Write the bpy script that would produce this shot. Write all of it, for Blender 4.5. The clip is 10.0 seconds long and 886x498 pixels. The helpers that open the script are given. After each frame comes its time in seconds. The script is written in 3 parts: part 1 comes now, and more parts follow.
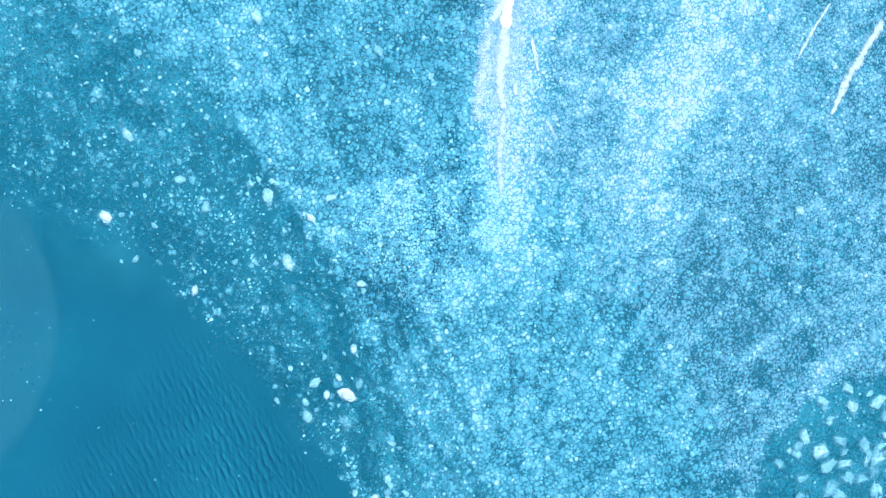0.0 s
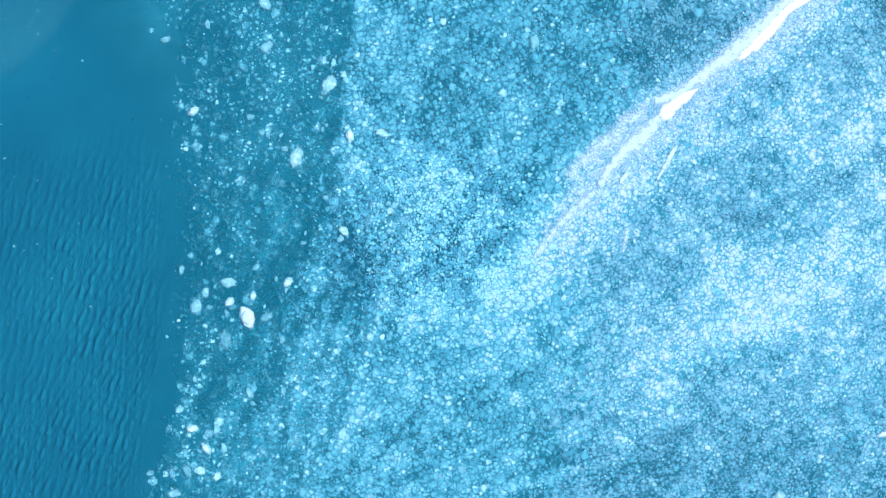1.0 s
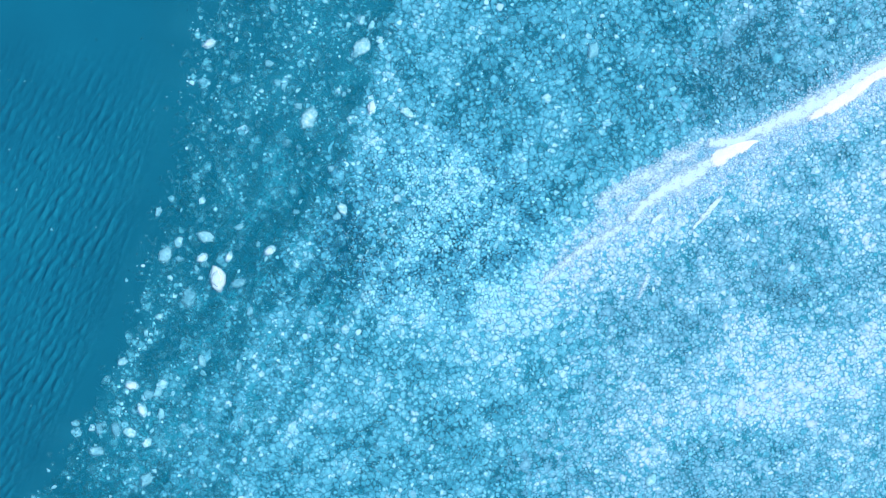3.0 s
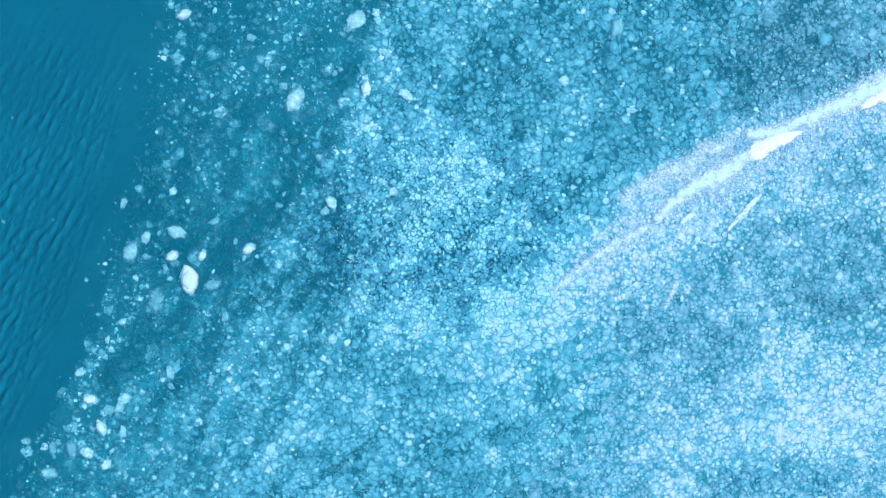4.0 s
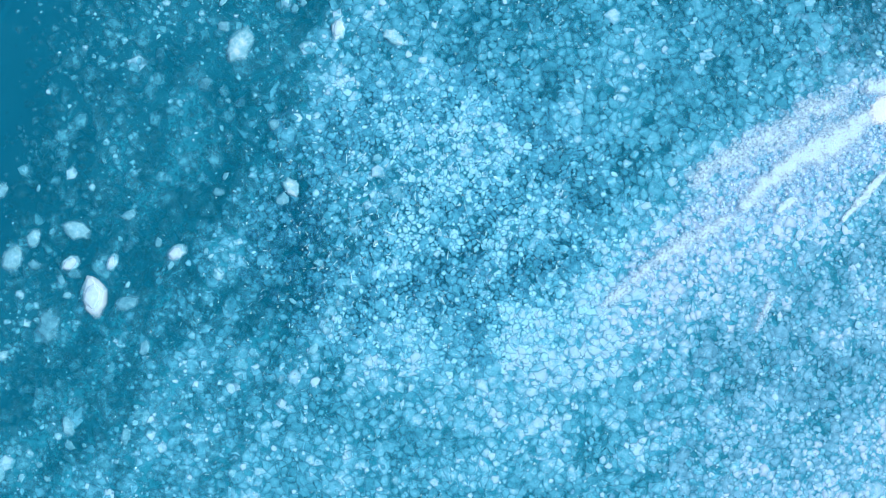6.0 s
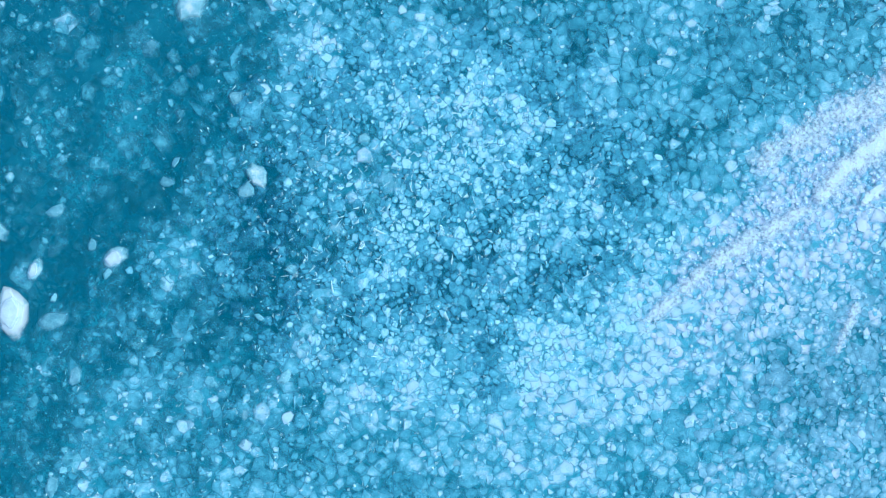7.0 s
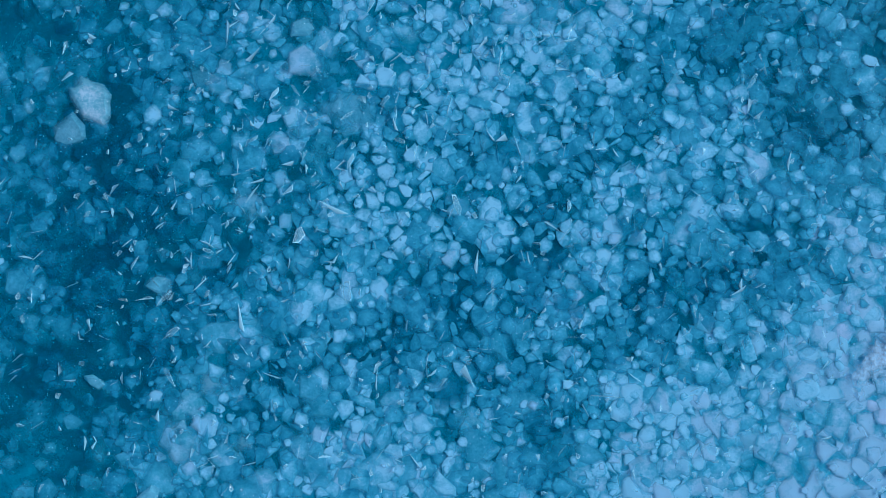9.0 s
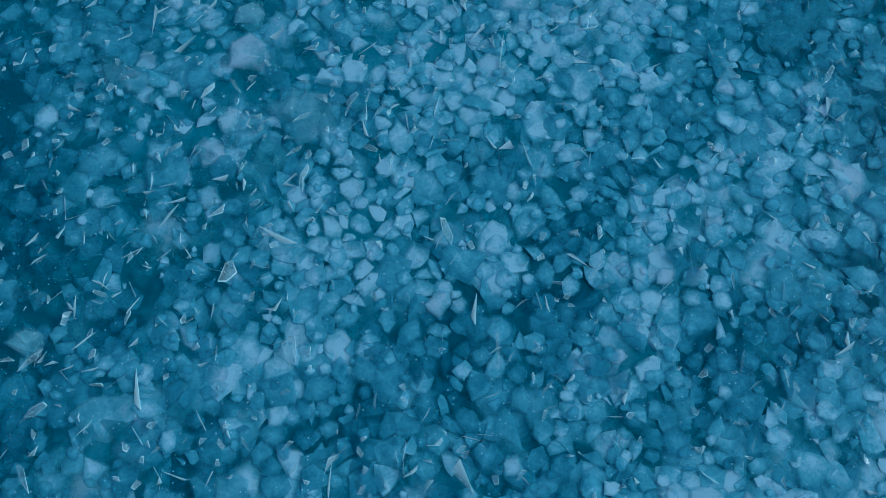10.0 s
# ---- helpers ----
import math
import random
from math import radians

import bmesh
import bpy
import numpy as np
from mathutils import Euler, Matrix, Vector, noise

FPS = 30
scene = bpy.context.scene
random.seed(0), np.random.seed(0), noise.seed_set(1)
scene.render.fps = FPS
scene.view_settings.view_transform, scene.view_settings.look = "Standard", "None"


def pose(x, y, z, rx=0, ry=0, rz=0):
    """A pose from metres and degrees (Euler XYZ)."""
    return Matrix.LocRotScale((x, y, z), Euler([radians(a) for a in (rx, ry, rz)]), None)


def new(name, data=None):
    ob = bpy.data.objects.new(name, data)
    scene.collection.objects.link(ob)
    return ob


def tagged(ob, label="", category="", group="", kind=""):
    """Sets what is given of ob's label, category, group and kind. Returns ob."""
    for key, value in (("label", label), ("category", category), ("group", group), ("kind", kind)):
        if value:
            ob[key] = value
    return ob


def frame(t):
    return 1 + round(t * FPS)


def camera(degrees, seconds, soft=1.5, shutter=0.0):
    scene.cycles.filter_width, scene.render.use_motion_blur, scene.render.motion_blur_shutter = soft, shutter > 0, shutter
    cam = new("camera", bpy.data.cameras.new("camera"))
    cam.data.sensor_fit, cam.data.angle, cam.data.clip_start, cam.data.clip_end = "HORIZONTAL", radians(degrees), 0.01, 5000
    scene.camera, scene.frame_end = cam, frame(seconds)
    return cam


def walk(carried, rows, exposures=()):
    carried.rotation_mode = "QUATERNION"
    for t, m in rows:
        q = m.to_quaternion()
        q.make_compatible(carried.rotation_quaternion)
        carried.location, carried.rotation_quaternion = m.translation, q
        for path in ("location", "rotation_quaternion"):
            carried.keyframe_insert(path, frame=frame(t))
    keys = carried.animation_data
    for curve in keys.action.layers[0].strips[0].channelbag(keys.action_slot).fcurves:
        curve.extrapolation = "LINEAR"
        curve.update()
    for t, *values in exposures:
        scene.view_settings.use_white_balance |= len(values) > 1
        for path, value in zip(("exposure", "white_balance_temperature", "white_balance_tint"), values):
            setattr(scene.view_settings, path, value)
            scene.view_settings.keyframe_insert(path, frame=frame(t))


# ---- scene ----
cam = camera(69.4, 10.0, soft=0.8)
scene.cycles.transparent_max_bounces = 24

# a descent straight down on the ice: seconds, place, turn
PATH = [
    (0, 1.349, 1.088, 52.709, -3.048, -2.443, -55.37),
    (0.5, 1.172, 1.133, 48.243, -3.266, -1.099, -28.14),
    (1, 0.894, 0.993, 45.793, -3.048, -0.487, -14.57),
    (1.5, 0.857, 1.136, 44.846, -3.224, -0.272, -10.03),
    (2, 0.791, 1.135, 43.946, -3.227, -0.116, -6.27),
    (2.5, 0.807, 1.007, 43.053, -3.071, 0.093, -3.54),
    (4, 0.758, 0.063, 36.686, -2.032, 0.409, -1.27),
    (4.5, 0.615, -0.121, 34.094, -1.836, 0.316, -1.35),
    (5, 0.458, -0.242, 31.602, -1.741, 0.161, -1.48),
    (5.5, 0.420, -0.492, 29.031, -1.363, 0.181, -1.64),
    (7, 0.303, -0.947, 21.247, -0.370, 0.269, -2.04),
    (7.5, 0.161, -1.108, 18.670, 0.151, 0.026, -2.24),
    (8, 0.067, -1.233, 16.075, 0.537, -0.018, -2.38),
    (8.5, -0.138, -1.389, 13.505, 1.269, -0.411, -2.57),
    (9, -0.237, -1.481, 10.847, 1.572, -0.794, -2.72),
    (9.5, -0.094, -1.789, 8.652, 2.320, -0.716, -2.97),
    (9.7, -0.078, -1.900, 8.330, 4.510, -0.712, -2.93),
    (9.8, -0.064, -2.130, 8.100, 7.760, -0.707, -2.91),
    (10, -0.045, -2.418, 7.745, 12.783, -0.703, -2.90),
]
# seconds, stops, kelvin, tint: the picture darkens and turns bluer on the way down
EXPOSURES = [
    (0, 1.21, 6650, 15), (1, 1.08, 6600, 15), (2.5, 1.00, 6550, 14), (4, 0.89, 6450, 10.5), (5.5, 0.82, 6400, 10.5), (7, 0.74, 6100, 11.5), (8, 0.47, 5600, 11.5),
    (9, -0.27, 5220, 10), (9.5, -0.65, 5270, 8), (10, -0.70, 5440, 5),
]
walk(cam, [(t, pose(x, y, z, rx, ry, rz)) for t, x, y, z, rx, ry, rz in PATH], EXPOSURES)

# ---- light: a bright overcast sky with a wide, veiled sun ----
SUN_EL, SUN_AZ = 31, 80
world = bpy.data.worlds.new("sky")
scene.world = world
world.use_nodes = True
wn = world.node_tree
sky = wn.nodes.new("ShaderNodeTexSky")
sky.sky_type = "NISHITA"
sky.sun_disc = False
sky.sun_elevation, sky.sun_rotation = radians(SUN_EL), radians(SUN_AZ)
sky.air_density, sky.dust_density = 1.0, 1.0
wn.nodes["Background"].inputs[1].default_value = 0.11
wn.links.new(sky.outputs[0], wn.nodes["Background"].inputs[0])
sun_data = bpy.data.lights.new("sun", "SUN")
sun_data.energy, sun_data.angle, sun_data.color = 2.3, radians(30), (1.0, 1.0, 1.0)
sun = new("sun", sun_data)
sun.matrix_world = pose(0, 0, 80, 90 - SUN_EL, 0, 180 - SUN_AZ)


# ---- materials ----
def shader(name):
    m = bpy.data.materials.new(name)
    m.use_nodes = True
    nt = m.node_tree
    return m, nt, nt.nodes["Principled BSDF"]


def node(nt, kind, **values):
    n = nt.nodes.new(kind)
    for key, value in values.items():
        n.inputs[key].default_value = value
    return n


def math_node(nt, op, a, b=None, clamp=False):
    n = nt.nodes.new("ShaderNodeMath")
    n.operation, n.use_clamp = op, clamp
    for k, v in enumerate((a, b)):
        if v is None:
            continue
        if isinstance(v, (int, float)):
            n.inputs[k].default_value = v
        else:
            nt.links.new(v, n.inputs[k])
    return n.outputs[0]


def ramp(nt, fac, stops):
    r = nt.nodes.new("ShaderNodeValToRGB")
    el = r.color_ramp.elements
    while len(el) < len(stops):
        el.new(0.5)
    for e, (p, c) in zip(el, stops):
        e.position, e.color = p, (*c, 1)
    nt.links.new(fac, r.inputs[0])
    return r.outputs[0]


def noise_tex(nt, scale, detail=3.0, rough=0.55, stretch=None, turn=0.0):
    tc = nt.nodes.new("ShaderNodeNewGeometry")
    out = tc.outputs["Position"]
    if stretch:
        mp = nt.nodes.new("ShaderNodeMapping")
        mp.vector_type = "TEXTURE"
        mp.inputs["Scale"].default_value = stretch
        mp.inputs["Rotation"].default_value = (0, 0, radians(turn))
        nt.links.new(out, mp.inputs[0])
        out = mp.outputs[0]
    n = node(nt, "ShaderNodeTexNoise", Scale=scale, Detail=detail, Roughness=rough)
    nt.links.new(out, n.inputs["Vector"])
    return n.outputs["Fac"]


def attribute(nt, name):
    a = nt.nodes.new("ShaderNodeAttribute")
    a.attribute_name = name
    return a.outputs["Fac"]


def bump(nt, bsdf, height, strength, distance):
    b = node(nt, "ShaderNodeBump", Strength=strength, Distance=distance)
    nt.links.new(height, b.inputs["Height"])
    nt.links.new(b.outputs[0], bsdf.inputs["Normal"])


def water_material():
    """Turbid glacial water: teal, with milky clouds of rock flour and small wind ripples."""
    m, nt, b = shader("glacial_water")
    cloud = noise_tex(nt, 0.09, 4.0)
    colour = ramp(nt, cloud, [(0.25, (0.003, 0.114, 0.186)), (0.55, (0.0035, 0.138, 0.217)), (0.8, (0.005, 0.166, 0.245))])
    nt.links.new(colour, b.inputs["Base Color"])
    b.inputs["Roughness"].default_value = 0.2
    b.inputs["IOR"].default_value = 1.33
    b.inputs["Specular IOR Level"].default_value = 0.12
    fine = noise_tex(nt, 3.0, 2.0, 0.5, (1.0, 3.0, 1.0), -38)
    crest = math_node(nt, "POWER", math_node(nt, "ABSOLUTE", math_node(nt, "MULTIPLY", math_node(nt, "SUBTRACT", fine, 0.5), 3.0)), 0.7)
    bump(nt, b, math_node(nt, "MULTIPLY", crest, attribute(nt, "milk")), 0.45, 0.08)
    return m


def ice_material(name, clear, middle, milky, thin, thick, rough=0.35, glow=0.30):
    """Wet ice: milky with air bubbles at its core, clear at its thin rim. 'milk' is how bubbly a piece is, 'rim' runs to 1 at its edge."""
    m, nt, b = shader(name)
    milk, rim = attribute(nt, "milk"), attribute(nt, "rim")
    blotch = noise_tex(nt, 3.4, 4.0, 0.6)
    grain = noise_tex(nt, 22.0, 5.0, 0.7)
    info = nt.nodes.new("ShaderNodeObjectInfo")
    own = math_node(nt, "MULTIPLY", math_node(nt, "SUBTRACT", info.outputs["Random"], 0.5), 0.12)
    mixed = math_node(nt, "ADD", math_node(nt, "MULTIPLY", math_node(nt, "SUBTRACT", blotch, 0.5), 0.8), math_node(nt, "MULTIPLY", math_node(nt, "SUBTRACT", grain, 0.5), 0.5))
    cells = node(nt, "ShaderNodeTexVoronoi", Scale=6.5)
    where = nt.nodes.new("ShaderNodeNewGeometry")
    nt.links.new(where.outputs["Position"], cells.inputs["Vector"])
    split = nt.nodes.new("ShaderNodeSeparateColor")
    nt.links.new(cells.outputs["Color"], split.inputs[0])
    facet = math_node(nt, "MULTIPLY", math_node(nt, "SUBTRACT", split.outputs[0], 0.5), 0.10)
    dots = node(nt, "ShaderNodeTexVoronoi", Scale=17.0)
    nt.links.new(where.outputs["Position"], dots.inputs["Vector"])
    dot_split = nt.nodes.new("ShaderNodeSeparateColor")
    nt.links.new(dots.outputs["Color"], dot_split.inputs[0])
    bubble = math_node(nt, "MULTIPLY", math_node(nt, "LESS_THAN", dots.outputs["Distance"], 0.15), math_node(nt, "GREATER_THAN", dot_split.outputs[0], 0.78))
    mixed = math_node(nt, "ADD", mixed, math_node(nt, "MULTIPLY", bubble, 0.8))
    mixed = math_node(nt, "ADD", mixed, math_node(nt, "MULTIPLY", math_node(nt, "SUBTRACT", 0.35, rim), glow))
    amount = math_node(nt, "ADD", math_node(nt, "ADD", math_node(nt, "ADD", milk, own), facet), mixed, True)
    nt.links.new(ramp(nt, amount, [(0.05, clear), (0.5, middle), (0.76, tuple(m + 0.48 * (w - m) * k for m, w, k in zip(middle, milky, (0.5, 1.06, 1.08)))), (0.98, milky)]), b.inputs["Base Color"])
    fade = math_node(nt, "SUBTRACT", 1.0, math_node(nt, "POWER", rim, 1.35), True)
    solid = math_node(nt, "ADD", math_node(nt, "MULTIPLY", amount, thick - thin), thin)
    nt.links.new(math_node(nt, "MULTIPLY", fade, solid, True), b.inputs["Alpha"])
    b.inputs["Roughness"].default_value = rough
    b.inputs["IOR"].default_value = 1.31
    b.inputs["Specular IOR Level"].default_value = 0.12
    bump(nt, b, grain, 0.15, 0.01)
    return m


def slush_material(name, wet_tone, tone, dry_tone):
    """Packed white slush and snow, crumbling at its edges."""
    m, nt, b = shader(name)
    rim = attribute(nt, "rim")
    grain = noise_tex(nt, 9.0, 5.0, 0.7)
    lumps = noise_tex(nt, 2.2, 4.0, 0.6)
    nt.links.new(ramp(nt, grain, [(0.2, wet_tone), (0.5, tone), (0.8, dry_tone)]), b.inputs["Base Color"])
    edge = math_node(nt, "ADD", rim, math_node(nt, "MULTIPLY", math_node(nt, "SUBTRACT", math_node(nt, "ADD", math_node(nt, "MULTIPLY", grain, 1.4), lumps), 1.2), 1.7))
    solid = math_node(nt, "MULTIPLY", math_node(nt, "SUBTRACT", 1.0, edge), 1.25, True)
    nt.links.new(solid, b.inputs["Alpha"])
    b.inputs["Roughness"].default_value = 0.8
    bump(nt, b, grain, 0.5, 0.05)
    return m


def shard_material():
    """Clear glassy ice; the glints on its edges are painted as pale, nearly opaque rims."""
    m, nt, b = shader("glassy_ice")
    rim = attribute(nt, "rim")
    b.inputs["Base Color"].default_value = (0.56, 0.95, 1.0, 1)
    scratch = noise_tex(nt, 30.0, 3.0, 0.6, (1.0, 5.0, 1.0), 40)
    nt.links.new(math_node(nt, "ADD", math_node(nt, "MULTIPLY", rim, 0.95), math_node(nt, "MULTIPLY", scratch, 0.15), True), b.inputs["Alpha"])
    b.inputs["Roughness"].default_value = 0.08
    b.inputs["IOR"].default_value = 1.31
    return m


WATER = water_material()
ICE = ice_material("brash_ice", (0.005, 0.20, 0.295), (0.080, 0.47, 0.63), (0.40, 0.73, 0.89), 0.40, 1.0)
CLEAR = ice_material("clear_plate_ice", (0.010, 0.25, 0.36), (0.06, 0.49, 0.645), (0.34, 0.77, 0.91), 0.12, 0.52, 0.15)
FLOE = ice_material("floe_ice", (0.02, 0.31, 0.43), (0.18, 0.58, 0.72), (0.64, 0.87, 0.94), 0.35, 0.97)
SNOW_ICE = ice_material("white_ice", (0.28, 0.62, 0.84), (0.54, 0.81, 0.95), (0.84, 0.93, 0.97), 0.55, 1.0, 0.5)
FILM = ice_material("slush_film", (0.006, 0.20, 0.29), (0.030, 0.38, 0.51), (0.24, 0.60, 0.78), 0.55, 1.0, 0.4)
GREASE = ice_material("grease_ice", (0.02, 0.24, 0.35), (0.05, 0.32, 0.45), (0.05, 0.38, 0.50), 0.10, 0.30, 0.4)
DRIFT = ice_material("drift_ice", (0.006, 0.20, 0.29), (0.06, 0.40, 0.53), (0.36, 0.73, 0.87), 0.22, 1.0, 0.35)
AWASH = ice_material("awash_ice", (0.007, 0.16, 0.27), (0.070, 0.42, 0.595), (0.36, 0.78, 0.94), 0.38, 1.0, 0.3, 0.5)
# tones darkened to stand for ice dimmed by water above it
DEEP = ice_material("dimmed_ice", (0.006, 0.105, 0.21), (0.022, 0.225, 0.37), (0.09, 0.40, 0.57), 0.3, 0.9, 0.4)
CRUSHED = ice_material("crushed_ice", (0.006, 0.23, 0.335), (0.15, 0.49, 0.665), (0.52, 0.75, 0.92), 0.40, 1.0, 0.45)
SLUSH = slush_material("loose_slush", (0.38, 0.72, 0.89), (0.56, 0.82, 0.94), (0.72, 0.89, 0.96))
PACKED = slush_material("packed_slush", (0.62, 0.84, 0.92), (0.78, 0.90, 0.95), (0.85, 0.93, 0.96))
SHARD = shard_material()


# ---- fields over the plan ----
rng = np.random.default_rng(7)
LATTICE = rng.random((256, 256))


def clouds(x, y, size, octaves=3, shift=0.0):
    """Smooth noise over the plan, about 0 to 1."""
    total, weight, amp = 0.0, 0.0, 1.0
    for k in range(octaves):
        u, v = x / size + shift + 17.3 * k, y / size + 1.7 * shift + 9.1 * k
        i, j = np.floor(u).astype(int), np.floor(v).astype(int)
        f, g = u - i, v - j
        f, g = f * f * (3 - 2 * f), g * g * (3 - 2 * g)
        a, b = LATTICE[i % 256, j % 256], LATTICE[(i + 1) % 256, j % 256]
        c, d = LATTICE[i % 256, (j + 1) % 256], LATTICE[(i + 1) % 256, (j + 1) % 256]
        total = total + amp * ((a * (1 - f) + b * f) * (1 - g) + (c * (1 - f) + d * f) * g)
        weight, amp, size = weight + amp, amp * 0.5, size * 0.5
    return total / weight


def smooth(lo, hi, v):
    s = np.clip((v - lo) / (hi - lo), 0, 1)
    return s * s * (3 - 2 * s)


# the border of the packed ice and the border of the open water, as x for y
PACK_Y = [-60, -30, -16, -10.6, -6.3, -0.6, 3.8, 7.1, 10, 12.9, 17.3, 23, 27, 33, 60]
PACK_X = [-50, -30, -17.3, -13.2, -9.8, -7.9, -6.2, -4.8, -3.5, -2.4, -0.4, 1.0, 0.8, 0.0, -3]
OPEN_Y = [-60, -30, -15.4, -10.5, -5.9, -0.6, 4.3, 8, 12.9, 17, 19.4, 25.8, 29.6, 40]
OPEN_X = [-64, -40, -27, -24, -21.7, -19.8, -18.2, -17.1, -16.4, -14.9, -15.1, -16.8, -17.5, -24]
# the border of the far ice across the open water, as y for x
FAR_X = [-60, -34.6, -31, -25.9, -21.7, -18.8, -15.4, -11.8, -6]
FAR_Y = [22, 17.5, 17.2, 18.0, 20.0, 23.1, 27.7, 32.1, 60]
# the white ridge
RIDGE = [(44, 17.5), (36, 13.8), (31.9, 11.2), (29.3, 9.0), (26.9, 8.0), (24.5, 6.7), (21.3, 5.1), (18.9, 4.0), (16.4, 2.6), (14.0, 1.1), (11.5, -0.4), (9.0, -2.0), (7.9, -2.7)]

# lighter and darker stretches of the pack: x, y, half-length, half-width, turn, amount
STRETCHES = [
    (27, -9, 14, 9, 25, 0.26), (14, -13, 10, 4, 20, 0.07), (30, 0, 9, 5, 30, 0.12),
    (22, 15, 12, 5, 25, -0.08), (6, -10, 5, 3, 20, 0.12), (21, -5, 5, 2.5, 10, -0.12),
    (0, 9, 12, 2.5, 65, 0.05), (-7.5, 2.5, 2.5, 2, 60, -0.2), (-5.8, 1.5, 1.8, 1.3, 60, -0.2), (11, 6, 5, 2.5, 30, -0.14), (3, -7, 6, 2, 35, 0.22), (-3, -13, 8, 2.5, 30, 0.03),
    (2, -17, 9, 3, 15, -0.04), (10, -27, 12, 6, 30, -0.12), (5, -3, 5, 11, 0, 0.11), (1.2, 1.9, 3.2, 1.5, 15, 0.17),
    (1.6, 1.3, 2.2, 0.9, 5, 0.06), (-4.6, -1.2, 1.6, 1.0, 40, -0.12), (-6.5, -2.6, 1.4, 1.0, 40, -0.12), (9.5, 2.6, 2.5, 1.5, 20, -0.1), (-4.4, -0.8, 2.2, 1.4, 60, -0.08), (5.3, 1.8, 2, 1.4, 30, -0.17), (-1.3, -2.7, 1.8, 0.9, 10, -0.24), (4.2, -0.6, 1.2, 1.0, 10, -0.10),
]


def ridge_gap(x, y):
    """How far a place lies from the white ridge, and on which side."""
    best, side = np.full(np.shape(x), 1e9), np.zeros(np.shape(x))
    for (ax, ay), (bx, by) in zip(RIDGE, RIDGE[1:]):
        dx, dy = bx - ax, by - ay
        s = np.clip(((x - ax) * dx + (y - ay) * dy) / (dx * dx + dy * dy), 0, 1)
        gap = np.hypot(x - ax - s * dx, y - ay - s * dy)
        near = gap < best
        side = np.where(near, np.sign((x - ax) * dy - (y - ay) * dx), side)
        best = np.minimum(best, gap)
    return best, side


def streaks(x, y):
    """Feathered streaks that the drift has drawn out along the border of the pack, -1 to 1."""
    u, v = 0.54 * x + 0.84 * y, 0.84 * x - 0.54 * y
    v = v + 1.2 * (clouds(x, y, 3.5, 2, 21.0) - 0.5)
    return 2 * (clouds(0.22 * u + 90, v, 0.9, 3, 17.0) - 0.5)


def pack(x, y):
    """0 in open water, 1 in the packed ice."""
    d = x - np.interp(y, PACK_Y, PACK_X) + 1.6 * (clouds(x, y, 2.5, 3, 3.0) - 0.5)
    south = smooth(9, -3, y)
    d = d + south * (1.9 * streaks(x, y) - 1.3)
    width = 0.6 + 5.6 * south
    u, v = (x - 6) * 0.85 - (y + 42.5) * 0.53, (y + 42.5) * 0.85 + (x - 6) * 0.53
    hole = smooth(1.15, 0.9, np.hypot(u / 9, v / 6.5) + 0.3 * (clouds(x, y, 2.0, 3, 9.0) - 0.5))
    inner = x - np.interp(y, PACK_Y, PACK_X)
    lanes = smooth(0.04, 0.30, streaks(x, y)) * smooth(7.5, 2.5, inner) * smooth(7, 1, y)
    return smooth(-1.25 * width, 0.5 * width, d) * (1 - hole) * (1 - 0.75 * lanes)


def loose(x, y):
    """0 in open water, 1 at the inner border of the loose ice."""
    w = np.interp(y, OPEN_Y, OPEN_X) + 1.5 * (clouds(x, y, 4.0, 3, 8.0) - 0.5)
    p = np.interp(y, PACK_Y, PACK_X)
    a = np.clip((x - w) / np.maximum(p - w, 1.0), 0, 1)
    return smooth(-0.02, 0.2, a) * (0.45 + 0.55 * a)


def far_ice(x, y):
    return smooth(-0.5, 0.7, y - np.interp(x, FAR_X, FAR_Y) + 0.9 * (clouds(x, y, 2.5, 3, 6.5) - 0.5)) * smooth(2, -1, x - np.interp(y, OPEN_Y, OPEN_X))


def milkiness(x, y):
    """How white the pack is."""
    v = 0.55 + 0.20 * (clouds(x, y, 7.0, 3, 1.0) - 0.5) + 0.38 * (clouds(x, y, 1.6, 2, 5.0) - 0.5)
    fan = 26 * np.arctan2(y + 20, x + 16), np.hypot(x + 16, y + 20)
    v = v + 0.42 * (clouds(fan[0] + 40, 0.16 * fan[1], 1.4, 3, 7.0) - 0.5)
    v = v + (0.36 + 0.24 * wet(x, y)) * (clouds(x, y, 0.8, 2, 15.0) - 0.5)
    for cx, cy, a, b, turn, amount in STRETCHES:
        c, s = math.cos(radians(turn)), math.sin(radians(turn))
        u, w = (x - cx) * c + (y - cy) * s, (y - cy) * c - (x - cx) * s
        v = v + amount * np.exp(-((u / a) ** 2 + (w / b) ** 2))
    v = v + 0.38 * streaks(x, y) * smooth(7, 0, x - np.interp(y, PACK_Y, PACK_X)) * smooth(11, 3, y)
    v = v - 0.03 * smooth(4.5, -2.0, x - np.interp(y, PACK_Y, PACK_X)) * smooth(9, 2, y)
    gap, side = ridge_gap(x, y)
    upper = np.interp(x, [8, 16.5, 18.2, 21], [2.7, 2.3, 1.25, 1.05]) + 0.5 * (clouds(x, y, 0.9, 3, 2.0) - 0.5)
    halo = np.where(side > 0, np.exp(-((gap / upper) ** 6)), np.exp(-((gap / 2.6) ** 2)))
    return v + np.where(side > 0, 0.5, 0.58) * halo * np.interp(x, [6, 11, 17], [0.12, 0.55, 1.0])


def wet(x, y):
    """1 where the pieces lie awash and clear, 0 where they are bubbly and dry."""
    return np.exp(-((x / 7.5) ** 2) - ((y / 6) ** 2))


